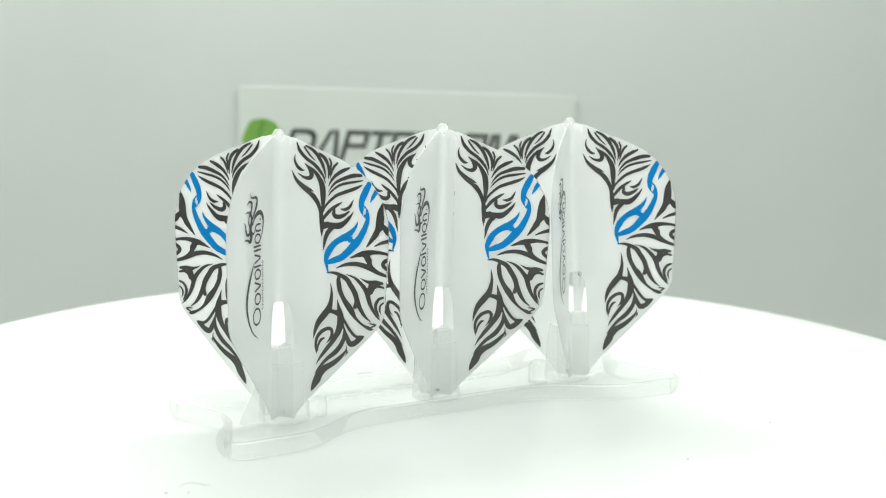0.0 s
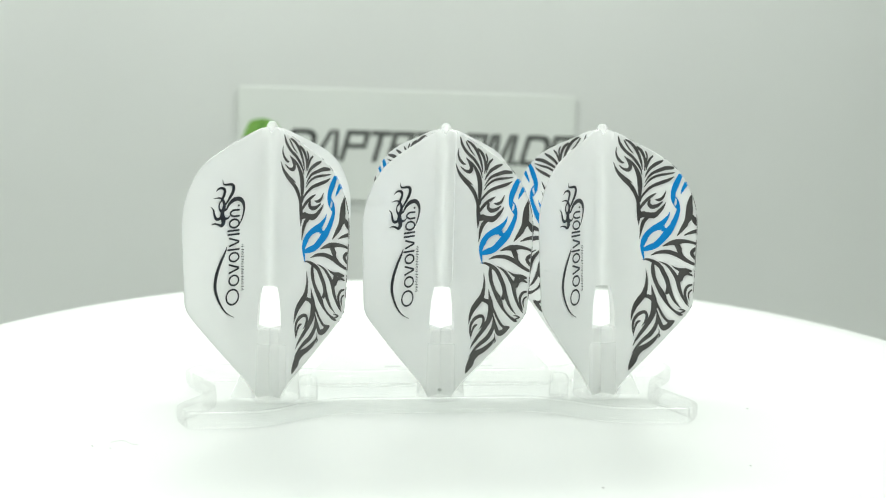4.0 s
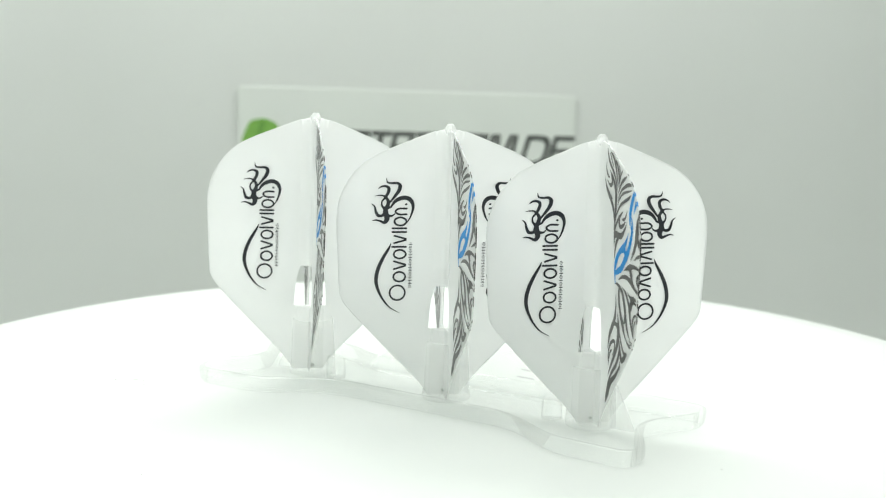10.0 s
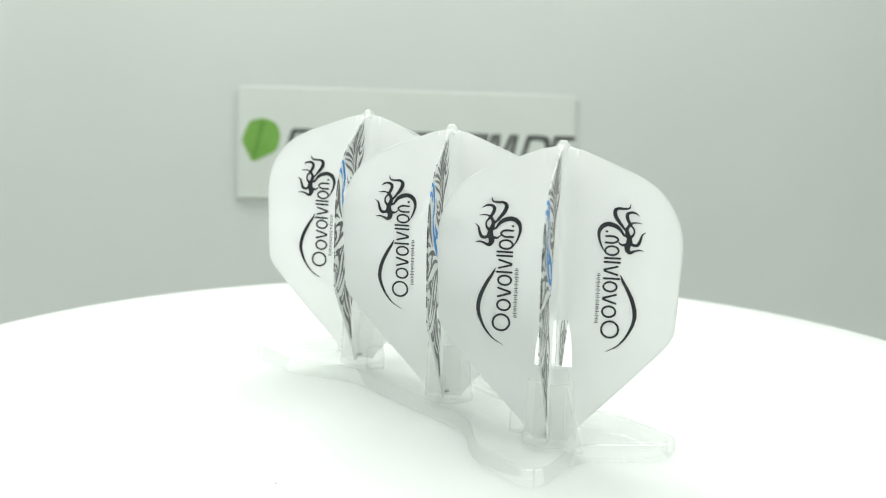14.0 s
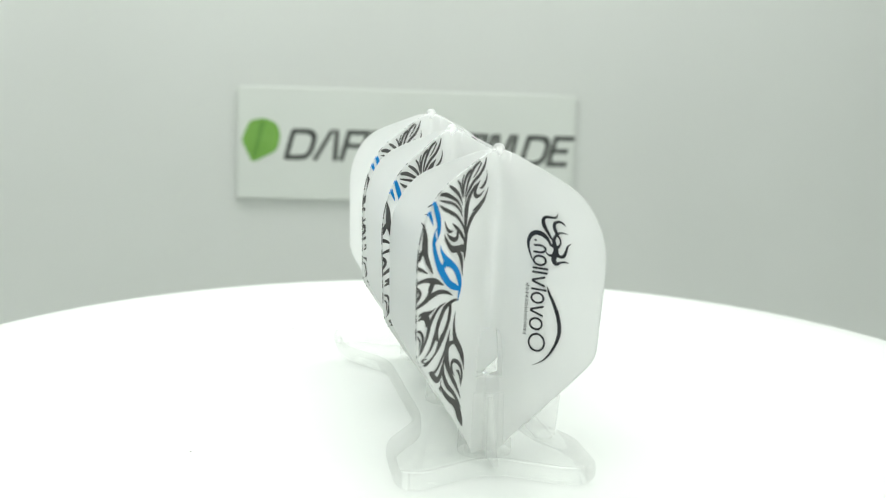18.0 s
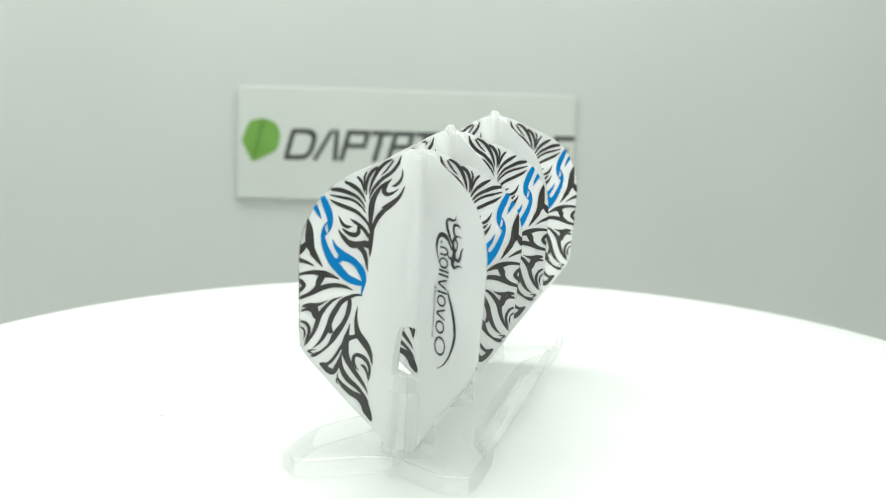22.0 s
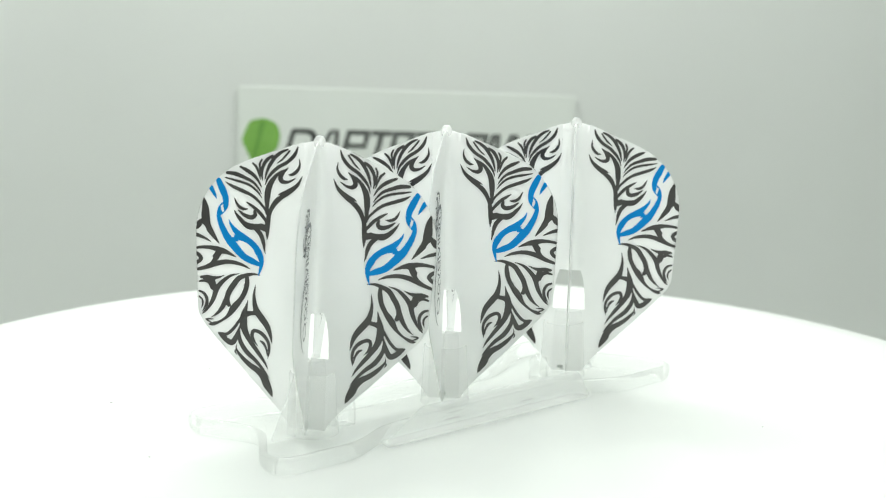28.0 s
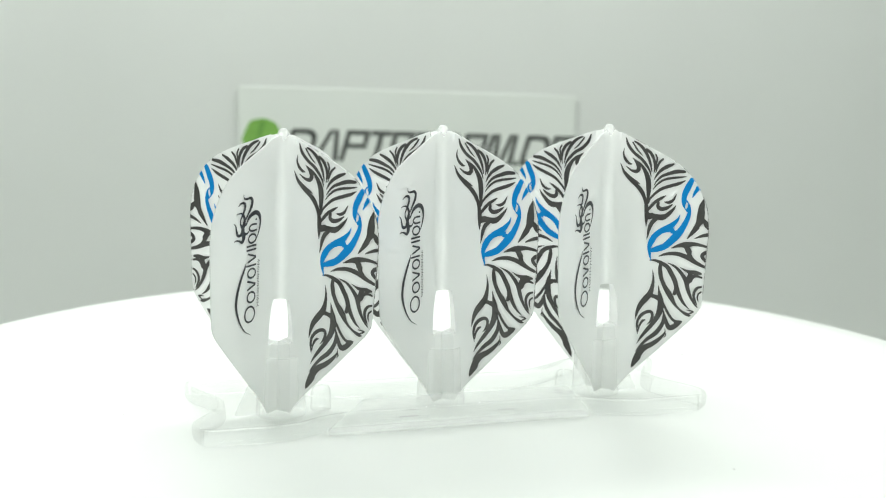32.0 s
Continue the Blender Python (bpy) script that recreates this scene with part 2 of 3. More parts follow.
# ---------------------------------------------------------------- turntable
SPECKS = ((-39.4, -46.6, 0.16), (39.4, -27.9, 0.18), (57.0, -8.0, 0.16), (-36.2, -46.2, 0.12), (-52.0, 21.0, 0.14), (12.0, -58.0, 0.13), (50.0, 22.0, 0.15))


def turntable():
    table = thing("turntable", "round glossy white display turntable, slowly turning", "turntable")
    bm = lathe(bmesh.new(), [(0, -11), (111.0, -11), (111.9, -10.4), (112.6, -9.4), (112.6, -0.5), (112.3, 0.3), (111.6, 0.62), (105, 0.95), (96, 1.35), (82, 1.75), (66, 1.95), (56, 2.0), (0, 2.0)], 192)
    part("platter", bm, PLATTER, table, smooth=True)
    bm = lathe(bmesh.new(), [(0, FLOOR_Z / MM + 0.01), (88, FLOOR_Z / MM + 0.01), (90, FLOOR_Z / MM + 2), (90, -12), (88, -11.05), (0, -11.05)], 96)
    part("foot", bm, PLATTER, table)
    for x, y, size in SPECKS:
        bm = bmesh.new()
        bmesh.ops.create_icosphere(bm, subdivisions=1, radius=size * MM)
        bmesh.ops.scale(bm, vec=(1.6, 0.8, 0.35), verts=bm.verts)
        bmesh.ops.translate(bm, vec=(x * MM, y * MM, (2.0 + size * 0.3) * MM), verts=bm.verts)
        part("dust_speck", bm, SPECK, table, "tiny grey speck of dust")
    lint = smooth_line([(-37.9, -43.9), (-37.4, -42.7), (-36.3, -42.2), (-34.4, -43.1), (-33.6, -42.8)], 5)
    bm = bmesh.new()
    rings = [[bm.verts.new(((x + 0.025 * math.cos(a)) * MM, (y + 0.025 * math.cos(a)) * MM, (2.03 + 0.025 * math.sin(a)) * MM)) for a in (0, 1.57, 3.14, 4.71)] for x, y in lint]
    for low, high in zip(rings, rings[1:]):
        for k in range(4):
            bm.faces.new((low[k], low[(k + 1) % 4], high[(k + 1) % 4], high[k]))
    part("lint", bm, LINT, table, "thin pale thread of lint")
    return table


# ---------------------------------------------------------------- printed ornaments
def ink_field(rr, zz, strokes):
    """Signed distance to a set of tapering strokes, negative inside."""
    field = np.full(rr.shape, 9.0)
    for stroke in strokes:
        line = smooth_line(stroke, 5)
        for a, b in zip(line, line[1:]):
            wide = max(a[2], b[2]) + 0.4
            r0, r1 = min(a[0], b[0]) - wide, max(a[0], b[0]) + wide
            z0, z1 = min(a[1], b[1]) - wide, max(a[1], b[1]) + wide
            i0, i1 = np.searchsorted(rr[:, 0], (r0, r1))
            j0, j1 = np.searchsorted(zz[0], (z0, z1))
            if i1 <= i0 or j1 <= j0:
                continue
            pr, pz = rr[i0:i1, j0:j1], zz[i0:i1, j0:j1]
            d = b[:2] - a[:2]
            t = np.clip(((pr - a[0]) * d[0] + (pz - a[1]) * d[1]) / max(d @ d, 1e-9), 0, 1)
            dist = np.hypot(pr - a[0] - t * d[0], pz - a[1] - t * d[1]) - (a[2] + t * (b[2] - a[2]))
            field[i0:i1, j0:j1] = np.minimum(field[i0:i1, j0:j1], dist)
    return field


def film_mesh(name, art, mat, clip, step=0.1, both=0.125, edge=(), wrap=0.0):
    """A film of ink on both faces of a wing, in the wing's plane (x: radius, z: height)."""
    drawn, bare = art
    rr, zz = np.meshgrid(np.arange(0.5, 19.6, step), np.arange(5.0, 51.0, step), indexing="ij")
    f = ink_field(rr, zz, drawn)
    if bare:
        f = np.maximum(f, -ink_field(rr, zz, bare))
    ink = f
    f = np.maximum(f, clip(rr, zz))
    ni, nj = f.shape
    inside = f < 0
    verts, faces, seen = [], [], {}

    def corner(i, j):
        key = (i, j)
        if key not in seen:
            seen[key] = len(verts)
            verts.append((rr[i, j], zz[i, j]))
        return seen[key]

    def cross(i, j, k, l):
        key = (i, j, k, l) if (i, j) < (k, l) else (k, l, i, j)
        if key not in seen:
            i, j, k, l = key
            t = f[i, j] / (f[i, j] - f[k, l])
            seen[key] = len(verts)
            verts.append((rr[i, j] + t * (rr[k, l] - rr[i, j]), zz[i, j] + t * (zz[k, l] - zz[i, j])))
        return seen[key]

    count = inside[:-1, :-1].astype(int) + inside[1:, :-1] + inside[1:, 1:] + inside[:-1, 1:]
    for i in range(ni - 1):
        full = np.flatnonzero(count[i] == 4)
        if len(full):
            for run in np.split(full, np.flatnonzero(np.diff(full) > 1) + 1):
                a, b = run[0], run[-1] + 1
                faces.append((corner(i, a), corner(i + 1, a), corner(i + 1, b), corner(i, b)))
        for j in np.flatnonzero((count[i] > 0) & (count[i] < 4)):
            loop = ((i, j), (i + 1, j), (i + 1, j + 1), (i, j + 1))
            poly = []
            for p, q in zip(loop, loop[1:] + loop[:1]):
                if inside[p]:
                    poly.append(corner(*p))
                if inside[p] != inside[q]:
                    poly.append(cross(*p, *q))
            if len(poly) > 2:
                faces.append(tuple(poly))
    n = len(verts)
    points = [(r * MM, -both * MM, z * MM) for r, z in verts] + [(r * MM, both * MM, z * MM) for r, z in verts]
    faces = faces + [tuple(n + k for k in reversed(p)) for p in faces]
    # where a stroke runs off the wing it wraps over the edge
    for (r0, z0), (r1, z1) in zip(edge, edge[1:]):
        pieces = max(1, int(math.hypot(r1 - r0, z1 - z0) / 0.12))
        for k in range(pieces):
            ends = [(r0 + (r1 - r0) * t, z0 + (z1 - z0) * t) for t in (k / pieces, (k + 1) / pieces)]
            i = int(((ends[0][0] + ends[1][0]) / 2 - 0.15 - 0.5) / step)
            j = int(((ends[0][1] + ends[1][1]) / 2 - 5.0) / step)
            if 0 <= i < ni and 0 <= j < nj and ink[i, j] < wrap:
                m = len(points)
                points += [((r + 0.01) * MM, s * both * 0.7 * MM, z * MM) for r, z in ends for s in (-1, 1)]
                faces.append((m, m + 1, m + 3, m + 2))
    me = bpy.data.meshes.new(name)
    me.from_pydata(points, [], faces)
    me.materials.append(mat)
    return me


def tribal_art():
    """Strokes of the tribal ornament, as (radius, height, half width) in millimetres: drawn, then left bare."""
    drawn = []
    drawn.append(((3.4, 49.4, 0.10), (3.9, 48.1, 0.28), (5.0, 46.9, 0.28), (6.4, 46.0, 0.28), (7.4, 45.0, 0.26), (8.1, 44.0, 0.17), (8.4, 43.0, 0.07)))
    drawn.append(((4.7, 48.7, 0.14), (5.3, 47.9, 0.16), (5.9, 47.2, 0.14), (6.6, 46.6, 0.07)))
    drawn.append(((5.0, 48.9, 0.14), (6.0, 48.4, 0.24), (6.9, 47.6, 0.29), (7.7, 46.4, 0.28), (8.2, 45.2, 0.21), (8.5, 43.9, 0.07)))
    drawn.append(((7.4, 47.7, 0.21), (8.2, 47.1, 0.28), (8.8, 46.1, 0.26), (9.0, 44.9, 0.17), (8.9, 43.7, 0.07)))
    drawn.append(((9.1, 47.0, 0.14), (9.4, 46.3, 0.17), (9.3, 45.4, 0.14), (9.1, 44.3, 0.07)))
    drawn.append(((10.5, 46.3, 0.17), (9.9, 45.7, 0.21), (9.5, 44.8, 0.17), (9.2, 43.8, 0.07)))
    drawn.append(((12.5, 45.6, 0.17), (11.4, 45.1, 0.31), (10.3, 44.4, 0.28), (9.5, 43.5, 0.19), (9.0, 42.6, 0.07)))
    drawn.append(((14.6, 44.5, 0.24), (13.2, 44.4, 0.34), (11.7, 43.9, 0.29), (10.4, 43.3, 0.22), (9.5, 42.4, 0.14), (9.0, 41.6, 0.05)))
    drawn.append(((14.9, 43.7, 0.09), (13.4, 43.4, 0.19), (11.9, 43.1, 0.21), (10.6, 42.6, 0.19), (9.5, 41.7, 0.14), (8.9, 40.9, 0.07)))
    drawn.append(((14.8, 43.0, 0.07), (13.7, 42.4, 0.26), (12.1, 41.8, 0.29), (10.6, 41.2, 0.26), (9.5, 40.4, 0.22), (8.4, 39.2, 0.17), (8.1, 38.3, 0.07)))
    drawn.append(((3.1, 47.5, 0.05), (3.0, 46.5, 0.16), (3.4, 45.6, 0.26), (4.1, 45.0, 0.24), (4.7, 44.9, 0.07)))
    drawn.append(((3.6, 44.4, 0.07), (4.6, 43.8, 0.21), (5.6, 43.7, 0.34), (6.0, 44.3, 0.38), (5.6, 45.2, 0.28), (4.8, 46.0, 0.07)))
    drawn.append(((2.5, 44.8, 0.05), (3.3, 43.3, 0.28), (4.7, 42.1, 0.45), (5.9, 41.3, 0.52), (6.9, 40.1, 0.45), (7.4, 38.9, 0.31), (7.7, 37.6, 0.24)))
    drawn.append(((4.9, 45.9, 0.05), (6.2, 45.1, 0.21), (7.1, 44.1, 0.34), (7.8, 42.7, 0.48), (8.0, 41.2, 0.48), (8.0, 39.8, 0.34), (7.8, 38.3, 0.24)))
    drawn.append(((7.7, 37.9, 0.37), (7.8, 36.7, 0.41), (7.8, 35.4, 0.29), (7.8, 34.2, 0.04)))
    drawn.append(((8.1, 37.2, 0.21), (8.8, 38.1, 0.29), (9.6, 38.9, 0.27), (10.5, 39.5, 0.23), (11.3, 40.0, 0.08)))
    drawn.append(((10.0, 38.7, 0.21), (9.9, 38.0, 0.33), (10.5, 37.6, 0.37), (11.6, 37.9, 0.29), (12.6, 38.6, 0.10)))
    drawn.append(((11.1, 38.9, 0.08), (11.9, 38.9, 0.25), (12.7, 39.4, 0.23), (13.3, 40.5, 0.06)))
    drawn.append(((8.1, 36.0, 0.53), (9.3, 36.3, 0.53), (10.7, 36.2, 0.58), (11.8, 36.8, 0.41), (12.8, 37.8, 0.21), (13.3, 38.6, 0.04)))
    drawn.append(((9.7, 35.8, 0.33), (8.9, 35.0, 0.37), (8.4, 33.8, 0.31), (8.2, 32.7, 0.16), (8.0, 31.9, 0.04)))
    drawn.append(((18.3, 40.1, 0.16), (18.0, 38.7, 0.53), (17.9, 37.2, 0.70), (17.6, 35.8, 0.58), (16.6, 34.3, 0.37), (15.6, 33.0, 0.08)))
    drawn.append(((19.2, 39.8, 0.12), (19.5, 38.4, 0.33), (19.8, 37.3, 0.12)))
    drawn.append(((18.5, 36.5, 0.33), (19.1, 35.8, 0.53), (19.6, 35.4, 0.53), (20.2, 35.1, 0.53)))
    drawn.append(((17.0, 33.2, 0.08), (18.3, 33.8, 0.25), (19.6, 34.2, 0.33), (20.4, 34.4, 0.37)))
    drawn.append(((12.8, 31.0, 0.08), (14.2, 31.6, 0.33), (15.4, 31.9, 0.49), (17.0, 32.2, 0.33), (18.7, 32.1, 0.23), (19.7, 31.8, 0.21), (20.6, 31.4, 0.21)))
    drawn.append(((15.6, 31.5, 0.53), (16.3, 30.4, 0.53), (17.3, 29.5, 0.41), (18.4, 28.8, 0.29)))
    drawn.append(((10.4, 29.2, 0.06), (11.8, 29.8, 0.25), (13.7, 30.1, 0.35), (15.5, 29.8, 0.41), (17.2, 29.1, 0.37), (18.6, 28.6, 0.29), (19.6, 28.2, 0.08)))
    drawn.append(((20.5, 31.5, 0.29), (19.6, 31.2, 0.33), (18.8, 30.8, 0.33), (18.5, 30.2, 0.33), (19.2, 29.5, 0.29), (19.8, 29.2, 0.25), (20.7, 29.1, 0.25)))
    drawn.append(((8.7, 28.3, 0.05), (9.8, 28.4, 0.21), (11.0, 28.1, 0.33), (12.2, 27.5, 0.41), (13.0, 26.4, 0.45), (13.7, 25.2, 0.45), (14.0, 24.0, 0.41), (13.7, 23.0, 0.33)))
    drawn.append(((10.9, 28.1, 0.25), (10.8, 27.0, 0.37), (11.1, 25.6, 0.45), (11.8, 24.2, 0.50), (12.7, 22.8, 0.54), (13.8, 21.4, 0.46), (15.1, 20.3, 0.37), (16.2, 19.6, 0.29), (16.9, 19.5, 0.08)))
    drawn.append(((13.9, 24.6, 0.41), (14.3, 23.5, 0.41), (14.9, 22.3, 0.33), (15.6, 21.4, 0.21), (16.5, 20.7, 0.05)))
    drawn.append(((16.1, 20.4, 0.05), (16.9, 20.4, 0.13), (17.4, 20.3, 0.10)))
    drawn.append(((17.4, 20.3, 0.10), (16.9, 20.0, 0.13), (16.2, 19.7, 0.07)))
    drawn.append(((12.1, 28.3, 0.04), (13.6, 27.8, 0.21), (14.8, 26.8, 0.33), (15.7, 25.6, 0.41), (16.2, 24.0, 0.37), (16.8, 22.7, 0.26), (17.6, 21.6, 0.18), (18.1, 21.1, 0.04)))
    drawn.append(((14.6, 27.8, 0.04), (15.5, 27.4, 0.18), (16.5, 27.2, 0.34), (17.4, 27.3, 0.33), (18.4, 27.2, 0.21)))
    drawn.append(((16.5, 27.0, 0.37), (16.3, 26.1, 0.45), (16.0, 25.0, 0.33)))
    drawn.append(((18.6, 26.5, 0.16), (17.7, 26.7, 0.25), (16.9, 26.4, 0.33), (16.5, 25.6, 0.33)))
    drawn.append(((18.6, 24.9, 0.16), (17.9, 24.6, 0.23), (17.4, 23.9, 0.26), (17.3, 23.1, 0.25), (17.6, 22.3, 0.18), (18.0, 21.6, 0.04)))
    drawn.append(((18.6, 24.0, 0.13), (18.1, 23.5, 0.15), (18.0, 22.8, 0.15), (18.2, 22.1, 0.04)))
    drawn.append(((9.4, 26.7, 0.04), (9.6, 25.2, 0.20), (9.5, 23.8, 0.33), (9.1, 22.4, 0.50), (8.2, 21.2, 0.54), (7.3, 20.0, 0.46), (6.7, 18.6, 0.28), (6.4, 17.2, 0.04)))
    drawn.append(((9.2, 22.0, 0.33), (10.1, 21.9, 0.37), (10.8, 21.7, 0.50)))
    drawn.append(((10.6, 24.0, 0.05), (10.8, 23.0, 0.22), (11.1, 21.7, 0.50), (11.2, 20.3, 0.62), (10.8, 18.7, 0.50), (9.8, 17.0, 0.38), (8.5, 15.3, 0.32), (7.5, 13.9, 0.19), (6.9, 12.8, 0.04)))
    drawn.append(((8.7, 16.6, 0.04), (9.3, 17.3, 0.17), (9.7, 18.3, 0.27), (9.5, 19.0, 0.30), (8.8, 19.0, 0.30), (7.8, 18.4, 0.30), (7.0, 17.3, 0.25), (6.8, 15.9, 0.20), (7.0, 14.6, 0.04)))
    drawn.append(((8.3, 17.4, 0.13), (7.8, 17.1, 0.22), (7.3, 16.2, 0.17), (7.1, 15.1, 0.05)))
    drawn.append(((11.7, 19.9, 0.05), (11.9, 18.6, 0.25), (11.6, 17.1, 0.35), (10.5, 15.4, 0.39), (9.0, 14.1, 0.32), (7.7, 12.7, 0.20), (6.6, 11.3, 0.04)))
    drawn.append(((12.2, 16.5, 0.04), (12.2, 15.7, 0.13), (11.2, 14.4, 0.32), (9.8, 13.2, 0.42), (8.5, 12.4, 0.51), (7.5, 11.3, 0.59), (6.8, 9.9, 0.55), (6.3, 8.9, 0.34), (6.0, 8.2, 0.05)))
    drawn.append(((7.5, 11.3, 0.42), (7.3, 10.5, 0.51), (6.9, 9.7, 0.42)))
    drawn.append(((12.2, 15.7, 0.13), (12.4, 15.3, 0.13), (12.1, 14.8, 0.05)))
    drawn.append(((11.4, 21.6, 0.05), (12.1, 20.2, 0.22), (12.9, 19.0, 0.25), (13.9, 18.1, 0.25), (15.0, 18.2, 0.17)))
    drawn.append(((12.0, 19.1, 0.07), (12.3, 17.9, 0.35), (12.9, 16.8, 0.46), (13.7, 17.0, 0.46), (14.5, 17.7, 0.42), (15.2, 18.2, 0.17)))
    bare = []
    bare.append(((6.0, 41.5, 0.05), (6.7, 41.2, 0.18), (7.3, 40.4, 0.16), (7.7, 39.3, 0.05)))
    bare.append(((3.9, 43.4, 0.05), (5.1, 42.9, 0.26), (6.3, 42.9, 0.26), (6.9, 43.3, 0.16)))
    bare.append(((8.8, 37.4, 0.07), (9.0, 36.9, 0.16), (10.0, 36.8, 0.18), (11.2, 37.0, 0.18), (12.4, 37.9, 0.07)))
    bare.append(((18.2, 34.5, 0.07), (17.9, 35.0, 0.20), (18.2, 35.7, 0.10)))
    bare.append(((16.7, 31.0, 0.10), (16.9, 30.3, 0.29), (17.8, 29.5, 0.26), (19.1, 28.8, 0.10)))
    bare.append(((11.5, 27.0, 0.08), (11.8, 26.0, 0.45), (12.5, 24.8, 0.61), (13.1, 23.8, 0.40), (13.4, 23.3, 0.06)))
    bare.append(((13.8, 22.3, 0.18), (14.4, 21.4, 0.34), (15.4, 20.5, 0.30), (16.4, 20.0, 0.06)))
    bare.append(((12.2, 19.0, 0.05), (12.9, 18.1, 0.14), (13.7, 17.5, 0.06)))
    return drawn, bare

def blue_art():
    """Strokes of the blue ornament, as (radius, height, half width) in millimetres: drawn, then left bare."""
    drawn = []
    drawn.append(((9.0, 28.2, 0.05), (8.7, 29.5, 0.26), (8.6, 30.7, 0.40), (9.1, 32.0, 0.55), (10.0, 33.1, 0.55), (11.2, 34.0, 0.55), (12.6, 34.9, 0.48), (13.7, 36.1, 0.23), (14.1, 37.0, 0.05)))
    drawn.append(((9.1, 30.1, 0.35), (10.1, 30.5, 0.51), (11.4, 31.1, 0.55), (12.6, 32.2, 0.61), (13.9, 33.7, 0.68), (14.9, 35.2, 0.51), (15.5, 36.5, 0.42), (15.8, 37.7, 0.32), (15.6, 38.9, 0.23), (15.2, 39.6, 0.10)))
    drawn.append(((12.1, 33.9, 0.42), (13.2, 34.1, 0.45), (13.6, 34.5, 0.39)))
    drawn.append(((15.4, 37.9, 0.26), (14.7, 39.1, 0.39), (14.8, 40.6, 0.51), (15.4, 42.0, 0.55), (16.0, 43.2, 0.42)))
    drawn.append(((16.2, 40.2, 0.05), (16.6, 41.0, 0.26), (17.2, 42.0, 0.39)))
    bare = []
    bare.append(((9.7, 31.4, 0.07), (10.2, 32.0, 0.43), (11.0, 32.7, 0.52), (11.7, 33.2, 0.39), (12.4, 33.7, 0.07)))
    bare.append(((13.4, 34.4, 0.26), (14.1, 35.3, 0.25), (14.6, 36.3, 0.10)))
    bare.append(((15.1, 38.1, 0.07), (15.2, 38.7, 0.23), (15.4, 39.2, 0.07)))
    return drawn, bare

def logo_art():
    """Strokes of the maker mark, as (radius, height, half width) in millimetres: drawn, then left bare."""
    drawn = []
    drawn.append(((9.90, 30.67, 0.05), (10.31, 29.73, 0.20), (11.20, 28.21, 0.28), (12.04, 26.33, 0.32), (12.42, 24.46, 0.32), (12.22, 23.00, 0.27), (11.51, 21.30, 0.19), (10.59, 19.97, 0.14), (9.68, 19.11, 0.09), (8.19, 18.29, 0.04)))
    drawn.append(((10.07, 37.02, 0.14), (9.39, 37.96, 0.27), (8.51, 38.50, 0.36), (7.44, 38.65, 0.36), (6.61, 38.20, 0.36), (6.21, 37.32, 0.27), (6.26, 36.42, 0.20), (6.66, 35.22, 0.14), (7.33, 34.10, 0.05)))
    drawn.append(((10.20, 37.91, 0.14), (9.52, 38.76, 0.23), (8.75, 39.80, 0.31), (8.52, 40.71, 0.31), (8.99, 41.18, 0.22), (9.89, 41.18, 0.18), (10.70, 41.31, 0.13), (10.91, 42.02, 0.04)))
    drawn.append(((11.05, 38.68, 0.23), (10.54, 39.61, 0.27), (10.48, 40.33, 0.27), (11.04, 40.66, 0.20), (11.76, 40.58, 0.14), (12.37, 40.14, 0.04)))
    drawn.append(((10.86, 38.60, 0.23), (11.42, 39.02, 0.14), (12.15, 39.07, 0.09), (13.05, 38.93, 0.03)))
    drawn.append(((10.77, 38.51, 0.25), (10.52, 37.90, 0.29), (10.67, 37.16, 0.36), (10.96, 36.51, 0.41), (10.83, 35.61, 0.45), (10.71, 34.90, 0.43), (11.14, 34.33, 0.27), (11.97, 34.64, 0.16), (12.70, 34.78, 0.11), (13.33, 34.65, 0.04)))
    drawn.append(((11.05, 38.68, 0.18), (11.61, 38.02, 0.14), (11.62, 37.29, 0.16), (11.14, 36.68, 0.24)))
    drawn.append(((11.04, 36.24, 0.36), (11.46, 35.58, 0.24), (12.28, 35.58, 0.26), (12.67, 36.33, 0.21), (12.88, 37.13, 0.14), (13.45, 37.64, 0.04)))
    drawn.append(((10.70, 36.89, 0.27), (9.98, 37.02, 0.13)))
    drawn.append(((10.55, 35.54, 0.27), (9.83, 35.49, 0.16), (9.30, 35.88, 0.08)))
    bare = []
    return drawn, bare

# ---------------------------------------------------------------- dart flights
WING_EDGE = [(0.0, 50.6), (2.6, 50.2), (7.3, 48.4), (12.0, 46.45), (15.0, 44.6), (17.3, 42.0), (18.85, 38.8), (19.4, 35.2),
             (19.15, 29.0), (18.8, 22.6), (18.5, 21.2), (17.4, 19.4), (13.3, 14.9), (9.1, 10.5), (5.7, 7.0), (3.4, 4.2)]
WING_LINE = [tuple(p) for p in smooth_line(WING_EDGE, 4)]


def within_wing(rr, zz):
    """Signed distance-like field, negative inside the wing."""
    heights = np.array([z for _, z in WING_LINE])[::-1]
    radii = np.array([r for r, _ in WING_LINE])[::-1]
    slope = np.gradient(radii, heights)
    limit, lean = np.interp(zz, heights, radii), np.interp(zz, heights, slope)
    return (rr - limit) / np.sqrt(1 + np.clip(lean, -3, 3) ** 2) + 0.02


